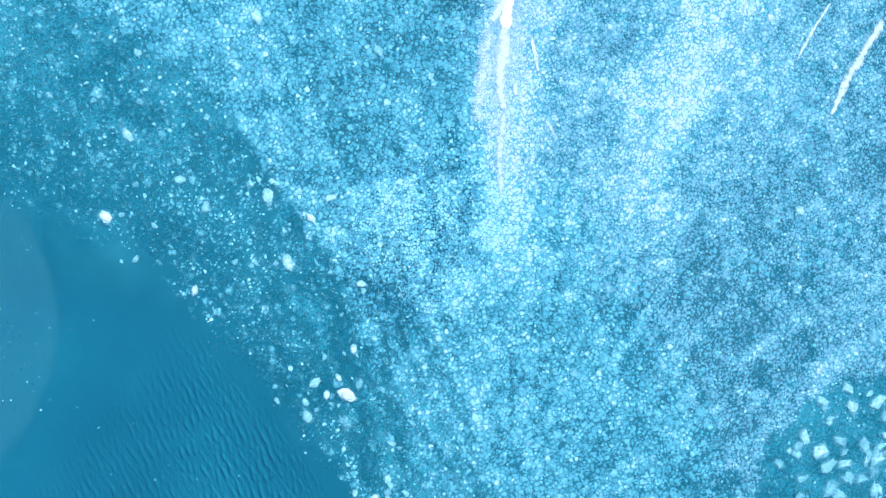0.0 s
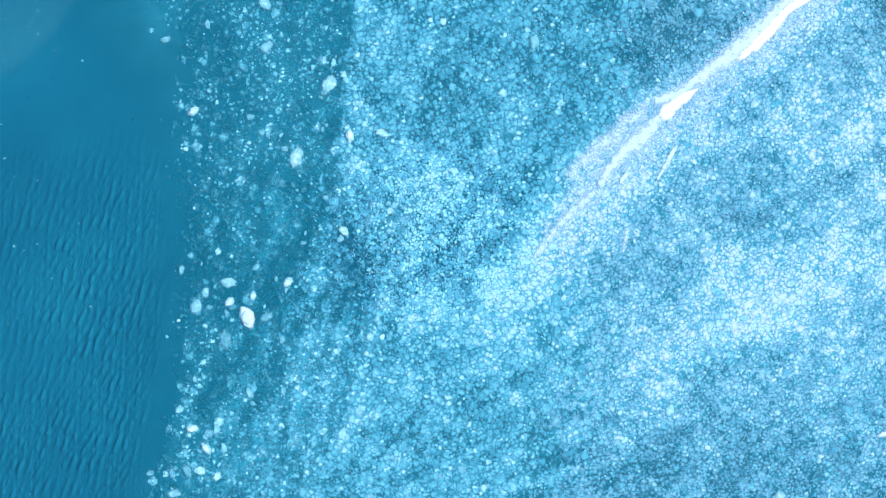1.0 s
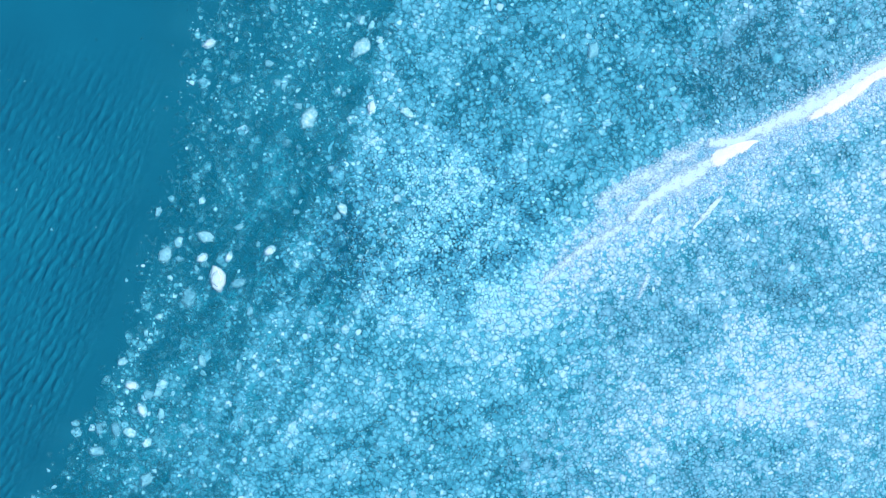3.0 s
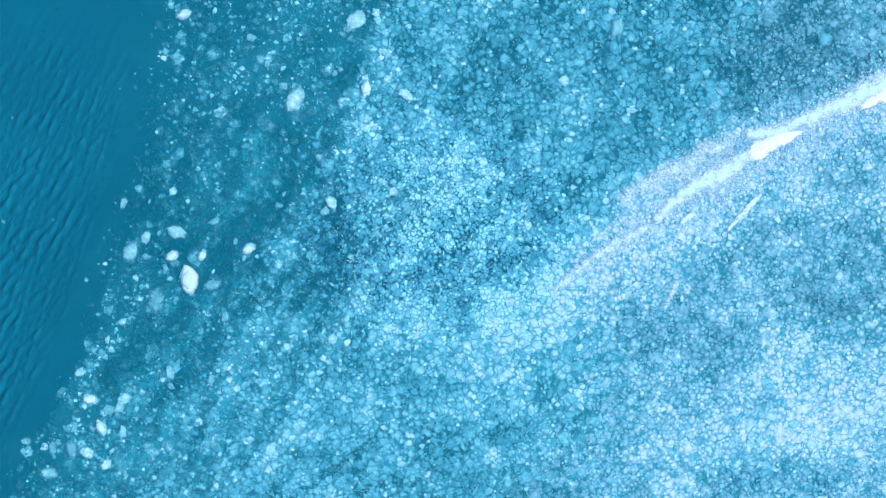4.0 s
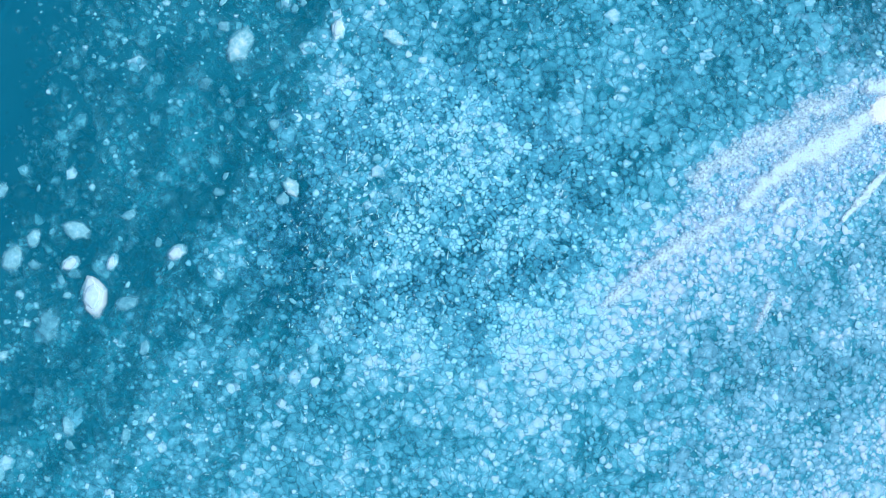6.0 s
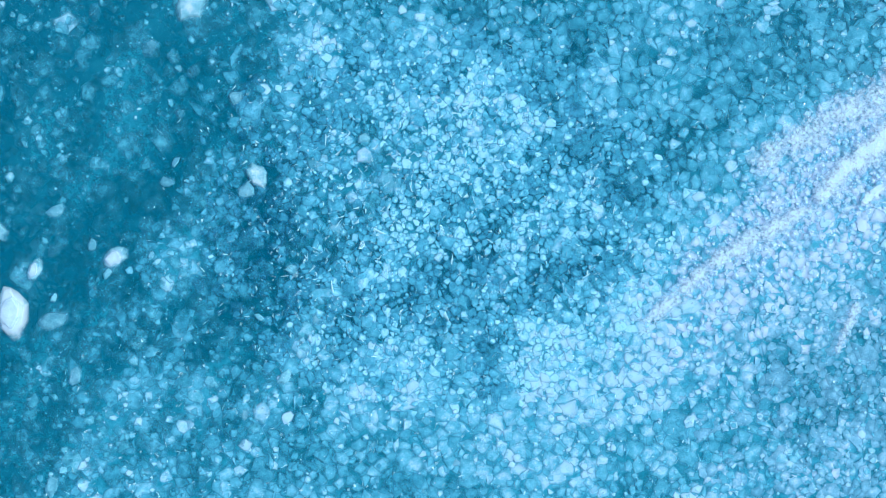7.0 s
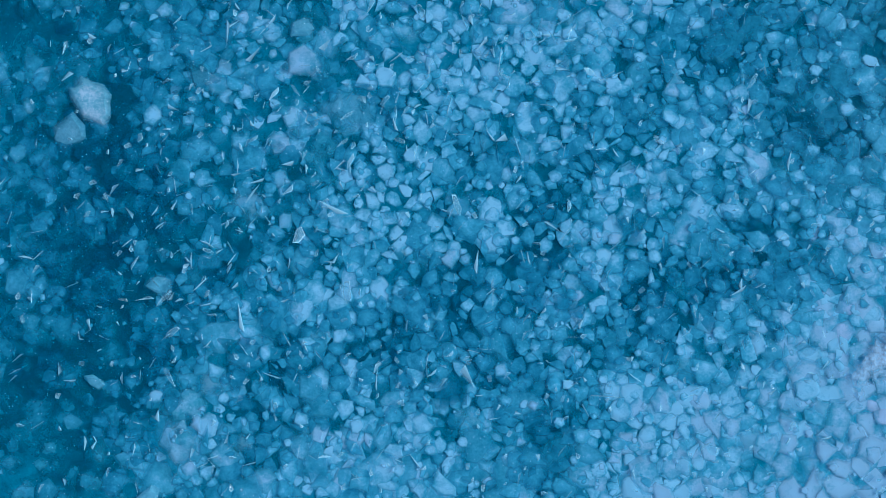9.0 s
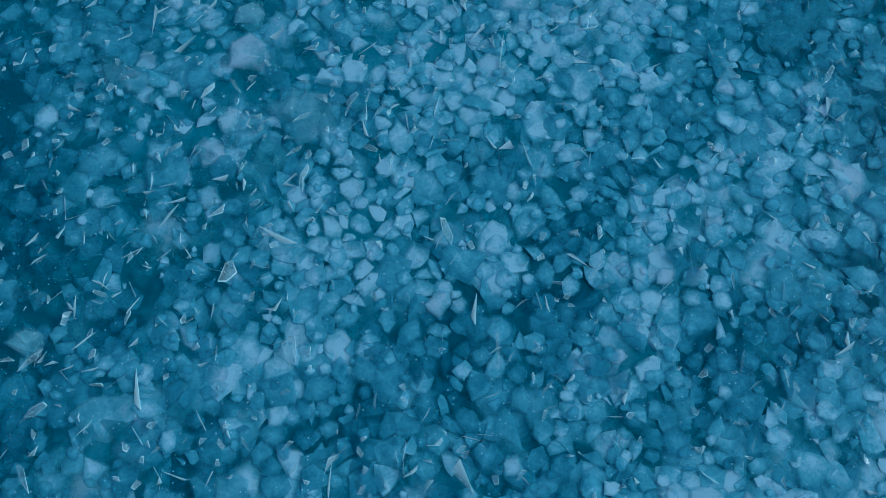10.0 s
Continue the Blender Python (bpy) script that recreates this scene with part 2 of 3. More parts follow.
def fineness(x, y):
    """1 where the ice is crushed small, 0 where it lies in plates."""
    gap, side = ridge_gap(x, y)
    halo = np.where(side > 0, smooth(2.6, 0.9, gap), smooth(6.5, 0.5, gap)) * np.interp(x, [6, 14, 18], [0.55, 0.9, 1.0])
    east = smooth(8, 17, x + 0.45 * (-y))
    return np.clip(halo + 0.8 * east + 0.5 * (clouds(x, y, 5.0, 2, 4.0) - 0.5) - 0.5 * wet(x, y), 0, 1)


# ---- building ice in bulk ----
def mesh_from(name, verts, faces_tri, faces_quad, rim, milk, material, flat=False, sides=None):
    me = bpy.data.meshes.new(name)
    nt, nq = len(faces_tri), len(faces_quad)
    me.vertices.add(len(verts))
    me.vertices.foreach_set("co", verts.astype(np.float32).ravel())
    me.loops.add(3 * nt + 4 * nq)
    corners = np.concatenate([faces_tri.ravel(), faces_quad.ravel()]).astype(np.int32)
    me.loops.foreach_set("vertex_index", corners)
    me.polygons.add(nt + nq)
    starts = np.concatenate([3 * np.arange(nt), 3 * nt + 4 * np.arange(nq)]).astype(np.int32)
    me.polygons.foreach_set("loop_start", starts)
    me.polygons.foreach_set("use_smooth", np.full(nt + nq, not flat, dtype=bool))
    rim_corners = rim[corners].astype(np.float32)
    if sides is not None:  # the sides of a slab are clear, wet ice
        rim_corners[3 * nt:][np.repeat(sides, 4)] = 1.0
    me.attributes.new("rim", "FLOAT", "CORNER").data.foreach_set("value", rim_corners)
    me.attributes.new("milk", "FLOAT", "POINT").data.foreach_set("value", milk.astype(np.float32))
    me.materials.append(material)
    me.update(calc_edges=True)
    return me


def slabs(name, x, y, radius, angle, top, drop, milk, crisp, material, tilt=0.04, base=-0.05, simple=False, even=0.0, awash=True):
    """Many ice slabs in one mesh: radius and angle are N x K outlines; each has a top that thins towards its rim, more on one flank than on the other, and sides that go under water."""
    n, k = radius.shape
    ux, uy = np.cos(angle), np.sin(angle)
    tx, ty = rng.normal(0, tilt, n), rng.normal(0, tilt, n)
    flank = np.clip(0.5 + 0.8 * np.cos(angle - rng.uniform(0, 2 * np.pi, (n, 1))), even, 1)
    rings = [(1.0, 1.0, 1.0 - 0.95 * crisp[:, None] * flank), (0.95, None, np.ones((n, k)))]
    if not simple:
        rings.insert(0, (rng.uniform(0.55, 0.80, (n, k)), 0.15, np.repeat((0.36 - 0.26 * crisp)[:, None], k, 1)))
    total = 1 + len(rings) * k
    verts, rim = np.zeros((n, total, 3)), np.ones((n, total))
    off = 0.25 * radius.mean(1)
    cx, cy = rng.uniform(-1, 1, n) * off, rng.uniform(-1, 1, n) * off
    verts[:, 0] = np.stack([x + cx, y + cy, top], 1)
    rim[:, 0] = 0.0
    for ring, (scale, fall, value) in enumerate(rings):
        px, py = radius * ux * scale, radius * uy * scale
        if fall is None:
            z = np.full((n, k), base)
        else:
            z = np.maximum(top[:, None] - fall * drop[:, None] + tx[:, None] * px + ty[:, None] * py, 0.012 - 0.006 * fall if awash else -0.3)
        sl = slice(1 + ring * k, 1 + (ring + 1) * k)
        verts[:, sl] = np.stack([x[:, None] + px, y[:, None] + py, z], 2)
        rim[:, sl] = value
    i = np.arange(k)
    j = (i + 1) % k
    tri = np.stack([np.zeros(k, int), 1 + i, 1 + j], 1)
    quad = np.concatenate([np.stack([1 + r * k + i, 1 + (r + 1) * k + i, 1 + (r + 1) * k + j, 1 + r * k + j], 1) for r in range(len(rings) - 1)])
    shift = (np.arange(n) * total)[:, None, None]
    return mesh_from(name, verts.reshape(-1, 3), (tri[None] + shift).reshape(-1, 3), (quad[None] + shift).reshape(-1, 4),
                     rim.ravel(), np.repeat(milk, total), material, flat=True, sides=np.tile(np.arange(len(quad)) >= len(quad) - k, n))


def packed_cells(x0, x1, y0, y1, step, sides=9, jitter=0.6):
    """Seeds on a shaken lattice, and each one's share of the plane as an outline of radii."""
    gx, gy = np.arange(x0, x1, step), np.arange(y0, y1, step)
    X, Y = np.meshgrid(gx, gy, indexing="ij")
    X = X + 0.5 * step * (np.arange(len(gy)) % 2)[None] + rng.uniform(-jitter, jitter, X.shape) * step
    Y = Y + rng.uniform(-jitter, jitter, Y.shape) * step
    weight = rng.normal(0, 0.26, X.shape) * step * step
    angle = rng.uniform(0, 2 * np.pi, X.shape)[..., None] + (np.arange(sides) + rng.uniform(-0.3, 0.3, X.shape + (sides,))) * 2 * np.pi / sides
    radius = np.full(X.shape + (sides,), step * 1.2)
    ux, uy = np.cos(angle), np.sin(angle)
    for a in range(-2, 3):
        for b in range(-2, 3):
            if a == 0 and b == 0:
                continue
            dx, dy = np.roll(X, (-a, -b), (0, 1)) - X, np.roll(Y, (-a, -b), (0, 1)) - Y
            dw = weight - np.roll(weight, (-a, -b), (0, 1))
            along = dx[..., None] * ux + dy[..., None] * uy
            far = (dx * dx + dy * dy + dw)[..., None] / (2 * np.where(along > 1e-3, along, 1e-3))
            radius = np.where(along > 1e-3, np.minimum(radius, np.maximum(far, 0.15 * step)), radius)
    inside = (slice(2, -2), slice(2, -2))
    k = sides
    return X[inside].ravel(), Y[inside].ravel(), radius[inside].reshape(-1, k), angle[inside].reshape(-1, k)


def rough_outlines(n, size, sides=8, long=0.35, shake=0.38):
    """Broken, angular outlines round a given mean radius."""
    angle = rng.uniform(0, 2 * np.pi, (n, 1)) + (np.arange(sides) + rng.uniform(-shake, shake, (n, sides))) * 2 * np.pi / sides
    stretch, way = rng.uniform(1 - long, 1, n), rng.uniform(0, np.pi, n)
    radius = size[:, None] * rng.uniform(1 - 0.58 * shake, 1 + 0.32 * shake, (n, sides))
    c = np.cos(angle - way[:, None])
    return radius / np.sqrt(c * c + (1 - c * c) / (stretch[:, None] ** 2)), angle


def stuff(name, mesh, label, category):
    return tagged(new(name, mesh), label, category, kind="stuff")


X0, X1, Y0, Y1 = -42, 48, -54, 44


def in_plan(x, y):
    """The stretch of ice that is built: four broad strips that cross each other."""
    inside = np.zeros(np.shape(x), bool)
    for turn, a, b in ((-6, 37, 23), (-30, 39, 24), (-44, 41, 25), (-55, 42, 26)):
        c, s = math.cos(radians(turn)), math.sin(radians(turn))
        u, v = (x - 0.5) * c + (y + 3) * s, (y + 3) * c - (x - 0.5) * s
        inside |= (np.abs(u) < a) & (np.abs(v) < b)
    return inside


# ---- water: one sheet to the horizon, with wind ripples in the open lead ----
def axis(lo, hi, fine_lo, fine_hi, fine, coarse):
    out = [-3000, -1500, -700, -350, -180, -100, -65]
    out += list(np.arange(lo, fine_lo, coarse)) + list(np.arange(fine_lo, fine_hi, fine)) + list(np.arange(fine_hi, hi, coarse))
    return np.array(out + [65, 100, 180, 350, 700, 1500, 3000])


def water_sheet():
    xs, ys = axis(-48, 48, -38, -14, 0.095, 1.5), axis(-52, 46, -19, 15, 0.12, 1.5)
    X, Y = np.meshgrid(xs, ys, indexing="ij")
    Z = np.zeros(X.shape)
    gust = 0.45 + 1.1 * clouds(X, Y, 5.0, 2, 2.0)
    for _ in range(18):
        length = rng.uniform(0.30, 0.72)
        k, a = 2 * np.pi / length, radians(rng.normal(143, 14))
        Z += 0.0150 * length ** 0.8 * np.cos(k * (X * math.cos(a) + Y * math.sin(a)) + rng.uniform(0, 6.28))
    Z = gust * (0.35 * Z + 1.9 * np.maximum(Z - 0.012, 0))
    lead = smooth(0.3, -1.5, X - np.interp(Y, OPEN_Y, OPEN_X)) * smooth(14, 5, Y + 0.15 * (X + 20))
    far = smooth(60, 40, np.maximum(np.abs(X), np.abs(Y)))
    Z = np.minimum(Z, 0.12) * lead * far - 0.05 * lead * far - 0.16 * wet(X, Y) * pack(X, Y)
    nx, ny = X.shape
    i, j = np.meshgrid(np.arange(nx - 1), np.arange(ny - 1), indexing="ij")
    q = (i * ny + j).ravel()
    quads = np.stack([q, q + ny, q + ny + 1, q + 1], 1)
    v = np.stack([X.ravel(), Y.ravel(), Z.ravel()], 1)
    me = mesh_from("water", v, np.zeros((0, 3), int), quads, np.zeros(len(v)), (lead * far * gust).ravel(), WATER)
    return tagged(new("water", me), "teal glacial water with wind ripples in the open lead", "water", kind="structure")


water_sheet()


# ---- the pack: plates lying side by side, crushed ice, and a second layer over them ----
def keep(mask, *arrays):
    return [a[mask] for a in arrays]


def pack_layer(name, step, kind, label):
    """One size of ice: "plates", "crushed", or the small "awash" pieces under the end of the camera's way."""
    area = (-10, 10, -8, 7) if kind == "awash" else (X0, X1, Y0, Y1)
    x, y, r, a = packed_cells(*area, step, 8 if kind == "awash" else 6, 0.7 if kind == "awash" else 0.85)
    x, y, r, a = keep(in_plan(x, y), x, y, r, a)
    fine, soaked = fineness(x, y), wet(x, y)
    wanted = {"plates": (1 - fine) * (1 - 0.85 * soaked), "crushed": fine, "awash": smooth(0.15, 0.5, soaked)}[kind]
    mask = (rng.random(len(x)) < pack(x, y) * 0.93) & (wanted > rng.uniform(0.22, 0.72, len(x)))
    x, y, r, a, soaked = keep(mask, x, y, r, a, soaked)
    n = len(x)
    border = smooth(5, -1, x - np.interp(y, PACK_Y, PACK_X)) * smooth(9, 2, y)
    milk = milkiness(x, y) - 0.05 + 0.06 * soaked - 0.09 * border + rng.normal(0, 1, n) * (0.06 + 0.10 * soaked) + 0.25 * (rng.random(n) < 0.02)
    milk = np.minimum(milk + 0.30 * (clouds(x, y, 0.4, 2, 31.0) - 0.5), 1.0 - 0.15 * soaked)
    r = r * np.exp(rng.normal(0.13, 0.22, n))[:, None] * rng.uniform(0.9 if kind == "awash" else 0.84, 1.1, r.shape)
    lo, hi, even, material = {"plates": (0.2, 0.8, 0.3, ICE), "crushed": (0.5, 1.0, 0.65, CRUSHED), "awash": (0.25, 1.0, 0.0, AWASH)}[kind]
    crisp = (1 - 0.5 * soaked * (kind != "awash")) * rng.uniform(lo, hi, n)
    me = slabs(name, x, y, r, a, rng.uniform(0.013, 0.036, n), rng.uniform(0.002, 0.006, n), np.clip(milk, 0, 1), crisp, material, tilt=0.02, base=-0.4, simple=kind == "crushed", even=even)
    return stuff(name, me, label, "brash ice")


pack_layer("packed_plates", 0.335, "plates", "pale blue translucent ice plates packed edge to edge")
pack_layer("crushed_ice", 0.24, "crushed", "whitish crushed ice packed in small lumps")
pack_layer("broken_plates", 0.215, "awash", "small broken pieces of blue ice lying awash")


def sunken_lumps():
    """A lower layer of soft, rounded lumps that fills the gaps between the plates."""
    x, y, r, a = packed_cells(-24, X1, Y0, Y1, 0.40, 5, 0.5)
    mask = in_plan(x, y)
    x, y, r, a = keep(mask, x, y, r, a)
    x, y, r, a = keep(rng.random(len(x)) < np.clip(2.2 * pack(x, y), 0, 1) * (1 - 0.35 * wet(x, y)), x, y, r, a)
    n = len(x)
    milk = milkiness(x, y) - 0.10 - 0.20 * wet(x, y) + rng.normal(0, 0.09, n)
    me = slabs("sunken_lumps", x, y, 1.35 * r, a, rng.uniform(0.012, 0.016, n), 0.002 + 0 * x, np.clip(milk, 0, 1), rng.uniform(0.0, 0.1, n), ICE, tilt=0.0, simple=True)
    return stuff("sunken_lumps", me, "soft blue ice lumps sunken beneath the plates", "brash ice")


sunken_lumps()


def deep_lumps():
    """Lumps far under the broken plates, the dimming of the water put into their colour."""
    x, y, r, a = packed_cells(-10, 10, -8, 7, 0.36, 6, 0.8)
    x, y, r, a = keep(rng.random(len(x)) < pack(x, y) * smooth(0.1, 0.4, wet(x, y)), x, y, r, a)
    n = len(x)
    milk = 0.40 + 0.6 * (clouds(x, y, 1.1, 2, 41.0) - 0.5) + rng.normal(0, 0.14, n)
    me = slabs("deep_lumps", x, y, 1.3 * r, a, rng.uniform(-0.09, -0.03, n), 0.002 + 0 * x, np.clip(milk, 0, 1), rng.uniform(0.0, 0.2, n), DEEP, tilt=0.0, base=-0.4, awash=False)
    return stuff("deep_lumps", me, "blue ice lumps coloured dim as if under water, beneath the broken plates", "brash ice")


deep_lumps()


def slush_film():
    """The film of fine slush between the plates, thicker where the pack is whiter."""
    xs, ys = np.arange(-34, 48, 0.45), np.arange(-54, 44, 0.45)
    X, Y = np.meshgrid(xs, ys, indexing="ij")
    edge = X - np.interp(Y, OPEN_Y, OPEN_X)
    haze = 0.30 * smooth(-5, 4.0, edge) + 0.32 * smooth(-8, 2, edge) * smooth(13, 20, Y)
    drift = (1 - pack(X, Y)) * np.maximum(np.maximum(haze, (0.85 - 0.2 * smooth(2, 8, Y) * smooth(20, 14, Y)) * smooth(0.0, 1.0, loose(X, Y))), 0.7 * (1 - smooth(1.05, 1.3, np.hypot(X - 6, 1.3 * (Y + 42.5)) / 9))) * in_plan(X, Y)
    cover = drift + pack(X, Y) * np.clip(1.1 * milkiness(X, Y) + 0.10, 0, 1.0) * in_plan(X, Y) * (1 - 0.4 * np.exp(-(X / 7) ** 2 - ((Y + 0.5) / 6) ** 2))
    ny = len(ys)
    i, j = np.meshgrid(np.arange(len(xs) - 1), np.arange(ny - 1), indexing="ij")
    q = (i * ny + j).ravel()
    quads = np.stack([q, q + ny, q + ny + 1, q + 1], 1)
    quads = quads[cover.ravel()[quads].max(1) > 0.02]
    v = np.stack([X.ravel(), Y.ravel(), np.full(X.size, 0.010)], 1)
    me = mesh_from("slush_film", v, np.zeros((0, 3), int), quads, np.clip(1 - cover.ravel(), 0, 1), np.clip(0.78 * milkiness(X, Y) - 0.13 * (1 - pack(X, Y)), 0, 1).ravel(), FILM)
    return stuff("slush_film", me, "thin film of pale blue slush between the ice plates", "slush")


slush_film()


def ridge_slush():
    """Finely crushed white ice in a band along the ridge."""
    x, y, r, a = packed_cells(5, 42, -8, 20, 0.19, 5)
    gap, side = ridge_gap(x, y)
    band = np.where(side > 0, smooth(1.15, 0.8, gap / np.interp(x, [8, 16.5, 18.2, 21], [2.7, 2.3, 1.25, 1.05]) + 0.5 * (clouds(x, y, 0.9, 3, 2.0) - 0.5)), smooth(2.4, 0.4, gap + 1.6 * (clouds(x, y, 1.2, 3, 2.0) - 0.5)))
    x, y, r, a, gap = keep(rng.random(len(x)) < 0.85 * band * np.interp(x, [8, 12, 17], [0.0, 0.5, 1.0]) * in_plan(x, y), x, y, r, a, gap)
    n = len(x)
    milk = 0.60 + 0.30 * np.exp(-gap / 0.9) + rng.normal(0, 0.16, n) + 0.5 * (clouds(x, y, 0.8, 2, 3.0) - 0.5)
    me = slabs("ridge_slush", x, y, r * 1.1, a, rng.uniform(0.05, 0.075, n), 0.004 + 0 * x, np.clip(milk, 0, 1), rng.uniform(0.0, 0.5, n), CRUSHED, simple=True)
    return stuff("ridge_slush", me, "finely crushed white ice banked along the ridge", "slush")


ridge_slush()


def scatter(name, count, size, spread, label, chance, lift, material=ICE, sides=8, milk_add=0.0, simple=False, crisp=(0.0, 0.35), vary=0.15):
    x, y = rng.uniform(X0, X1, count), rng.uniform(Y0, Y1, count)
    x, y = keep(in_plan(x, y), x, y)
    x, y = keep(rng.random(len(x)) < chance(x, y), x, y)
    n = len(x)
    s = size * np.exp(rng.normal(0, spread, n)) * (1 - 0.35 * fineness(x, y))
    r, a = rough_outlines(n, s, sides)
    milk = milkiness(x, y) + milk_add + 0.06 * smooth(10, 18, y) * (milk_add < 0) + rng.normal(0, vary, n) + 0.35 * (rng.random(n) < 0.05)
    milk = np.minimum(milk, 1.0 - 0.15 * wet(x, y))
    top = lift * rng.uniform(0.6, 1.4, n)
    me = slabs(name, x, y, r, a, top, np.minimum(0.03 * s, 0.3 * top), np.clip(milk, 0, 1), (1 - 0.35 * wet(x, y)) * rng.uniform(*crisp, n), material, tilt=0.03, simple=simple)
    return stuff(name, me, label, "brash ice")


scatter("wide_plates", 9000, 0.30, 0.18, "wide thin sheets of clear ice over the pack", lambda x, y: 0.5 * pack(x, y) * (1 - fineness(x, y)), 0.033, CLEAR, 6, 0.0, True, (0.3, 0.9))
scatter("overlying_plates", 54000, 0.165, 0.42, "translucent ice plates rafted over the packed ice", lambda x, y: 0.6 * pack(x, y) * (1 - 0.85 * wet(x, y)), 0.034, sides=6, crisp=(0.0, 0.8), vary=0.14)
scatter("awash_lumps", 90000, 0.115, 0.42, "rounded lumps of bubbly blue ice lying awash", lambda x, y: 0.75 * pack(x, y) * smooth(0.25, 0.6, wet(x, y)), 0.036, AWASH, 8, 0.12, False, (0.0, 0.9), 0.2)
scatter("ice_chips", 60000, 0.10, 0.35, "small angular chips of ice lying on the pack", lambda x, y: 0.17 * pack(x, y), 0.038, CLEAR, 5, 0.0, True, (0.2, 0.8))
scatter("loose_brash", 215000, 0.105, 0.5, "scattered small ice lumps drifting in teal water",
        lambda x, y: 0.8 * (1 - pack(x, y)) * loose(x, y), 0.035, DRIFT, milk_add=-0.33, sides=6, vary=0.17, simple=True, crisp=(0.2, 0.95))
scatter("dim_brash", 105000, 0.19, 0.45, "dim half-sunken ice lumps along the border of the pack",
        lambda x, y: 0.8 * (1 - pack(x, y)) * smooth(0.15, 0.8, loose(x, y)) * (1 - 0.35 * smooth(3, 9, y)), 0.03, DRIFT, milk_add=-0.22, sides=6, vary=0.15, crisp=(0.0, 0.5))
scatter("ice_crumbs", 85000, 0.05, 0.45, "tiny crumbs of ice among the floes",
        lambda x, y: np.clip(0.4 * loose(x, y) + 0.04 * far_ice(x, y), 0, 1), 0.05, sides=4, milk_add=0.02, simple=True)
scatter("far_brash", 16000, 0.085, 0.45, "fine drift ice along the far side of the lead", lambda x, y: 0.8 * far_ice(x, y), 0.04, DRIFT, milk_add=-0.3, sides=6)

def grease_film():
    """A thin film of grease ice along the far side of the lead."""
    xs, ys = np.arange(-44, -6, 0.4), np.arange(14, 44, 0.4)
    X, Y = np.meshgrid(xs, ys, indexing="ij")
    cover = far_ice(X, Y) * (0.55 + 0.7 * (clouds(X, Y, 3.0, 4, 11.0)))
    ny = len(ys)
    i, j = np.meshgrid(np.arange(len(xs) - 1), np.arange(ny - 1), indexing="ij")
    q = (i * ny + j).ravel()
    quads = np.stack([q, q + ny, q + ny + 1, q + 1], 1)
    v = np.stack([X.ravel(), Y.ravel(), np.full(X.size, 0.012)], 1)
    quads = quads[cover.ravel()[quads].max(1) > 0.01]
    me = mesh_from("grease_ice", v, np.zeros((0, 3), int), quads, np.clip(1 - cover.ravel(), 0, 1), np.full(X.size, 0.55), GREASE)
    return stuff("grease_ice", me, "thin pale film of grease ice on the water", "grease ice")


grease_film()


# ---- the white ridge and its side streaks ----
def ribbon(name, line, label, height=0.16, solid=0.12, under=None, material=SLUSH, blunt=1.5):
    """A low bank of slush: line holds x, y and half-width."""
    pts = np.array(line, float)
    s = np.r_[0, np.cumsum(np.hypot(*np.diff(pts[:, :2], axis=0).T))]
    t = np.arange(0, s[-1], 0.16)
    px, py, w = (np.interp(t, s, pts[:, c]) for c in range(3))
    w = 0.95 * w
    for _ in range(6):
        px[1:-1], py[1:-1], w[1:-1] = (0.25 * v[:-2] + 0.5 * v[1:-1] + 0.25 * v[2:] for v in (px, py, w))
    w = w * np.sqrt(np.clip(np.minimum(t, t[-1] - t) / blunt, 0.03, 1))
    nx, ny = -np.gradient(py, t), np.gradient(px, t)
    u = np.linspace(-1, 1, 25)
    wob = 1.6 * (clouds(px, py, 1.5, 4, 6.0) - 0.5)
    X = px[:, None] + nx[:, None] * (u[None] * (w * (1 + 0.7 * wob))[:, None] + (0.5 * wob * w)[:, None])
    Y = py[:, None] + ny[:, None] * (u[None] * (w * (1 + 0.7 * wob))[:, None] + (0.5 * wob * w)[:, None])
    Z = 0.048 + 0.4 * height * (1 - u[None] ** 2) * (0.6 + 0.8 * clouds(X, Y, 0.7, 3, 4.0))
    rim = 1.45 * np.abs(u)[None] ** 1.5 * np.ones_like(X)
    taper = np.minimum(t, t[-1] - t) / (0.7 * blunt)
    rim = np.maximum(rim, 2.2 * np.clip(1 - taper, 0, 1)[:, None]) - solid
    n, k = X.shape
    i, j = np.meshgrid(np.arange(n - 1), np.arange(k - 1), indexing="ij")
    q = (i * k + j).ravel()
    quads = np.stack([q, q + k, q + k + 1, q + 1], 1)
    me = mesh_from(name, np.stack([X.ravel(), Y.ravel(), Z.ravel()], 1), np.zeros((0, 3), int), quads, rim.ravel(), np.ones(X.size), material)
    ob = new(name, me)
    if under is not None:
        ob.parent = under
        ob["label"] = label
        return ob
    return tagged(ob, label, "ice ridge", "white slush ridges")


main_ridge = tagged(new("slush_ridge"), "long bright white ridge of packed slush on the brash ice", "ice ridge", "white slush ridges")
ribbon("crest", [(46, 18.2, 0.4), (36, 13.0, 0.5), (32.0, 10.8, 0.62), (30.3, 9.5, 0.55), (28.3, 8.6, 0.62), (26.7, 7.6, 0.58), (25.0, 6.6, 0.5), (23.2, 5.9, 0.28)],
       "solid white crest of packed slush", solid=0.3, under=main_ridge, material=PACKED, blunt=2.5)
ribbon("bank", [(21.3, 5.0, 0.2), (20.2, 4.75, 0.4), (19.3, 4.35, 0.66), (18.5, 3.95, 0.74), (17.5, 3.4, 0.6)], "broad solid white bank", solid=0.5, under=main_ridge, material=PACKED, blunt=1.1)
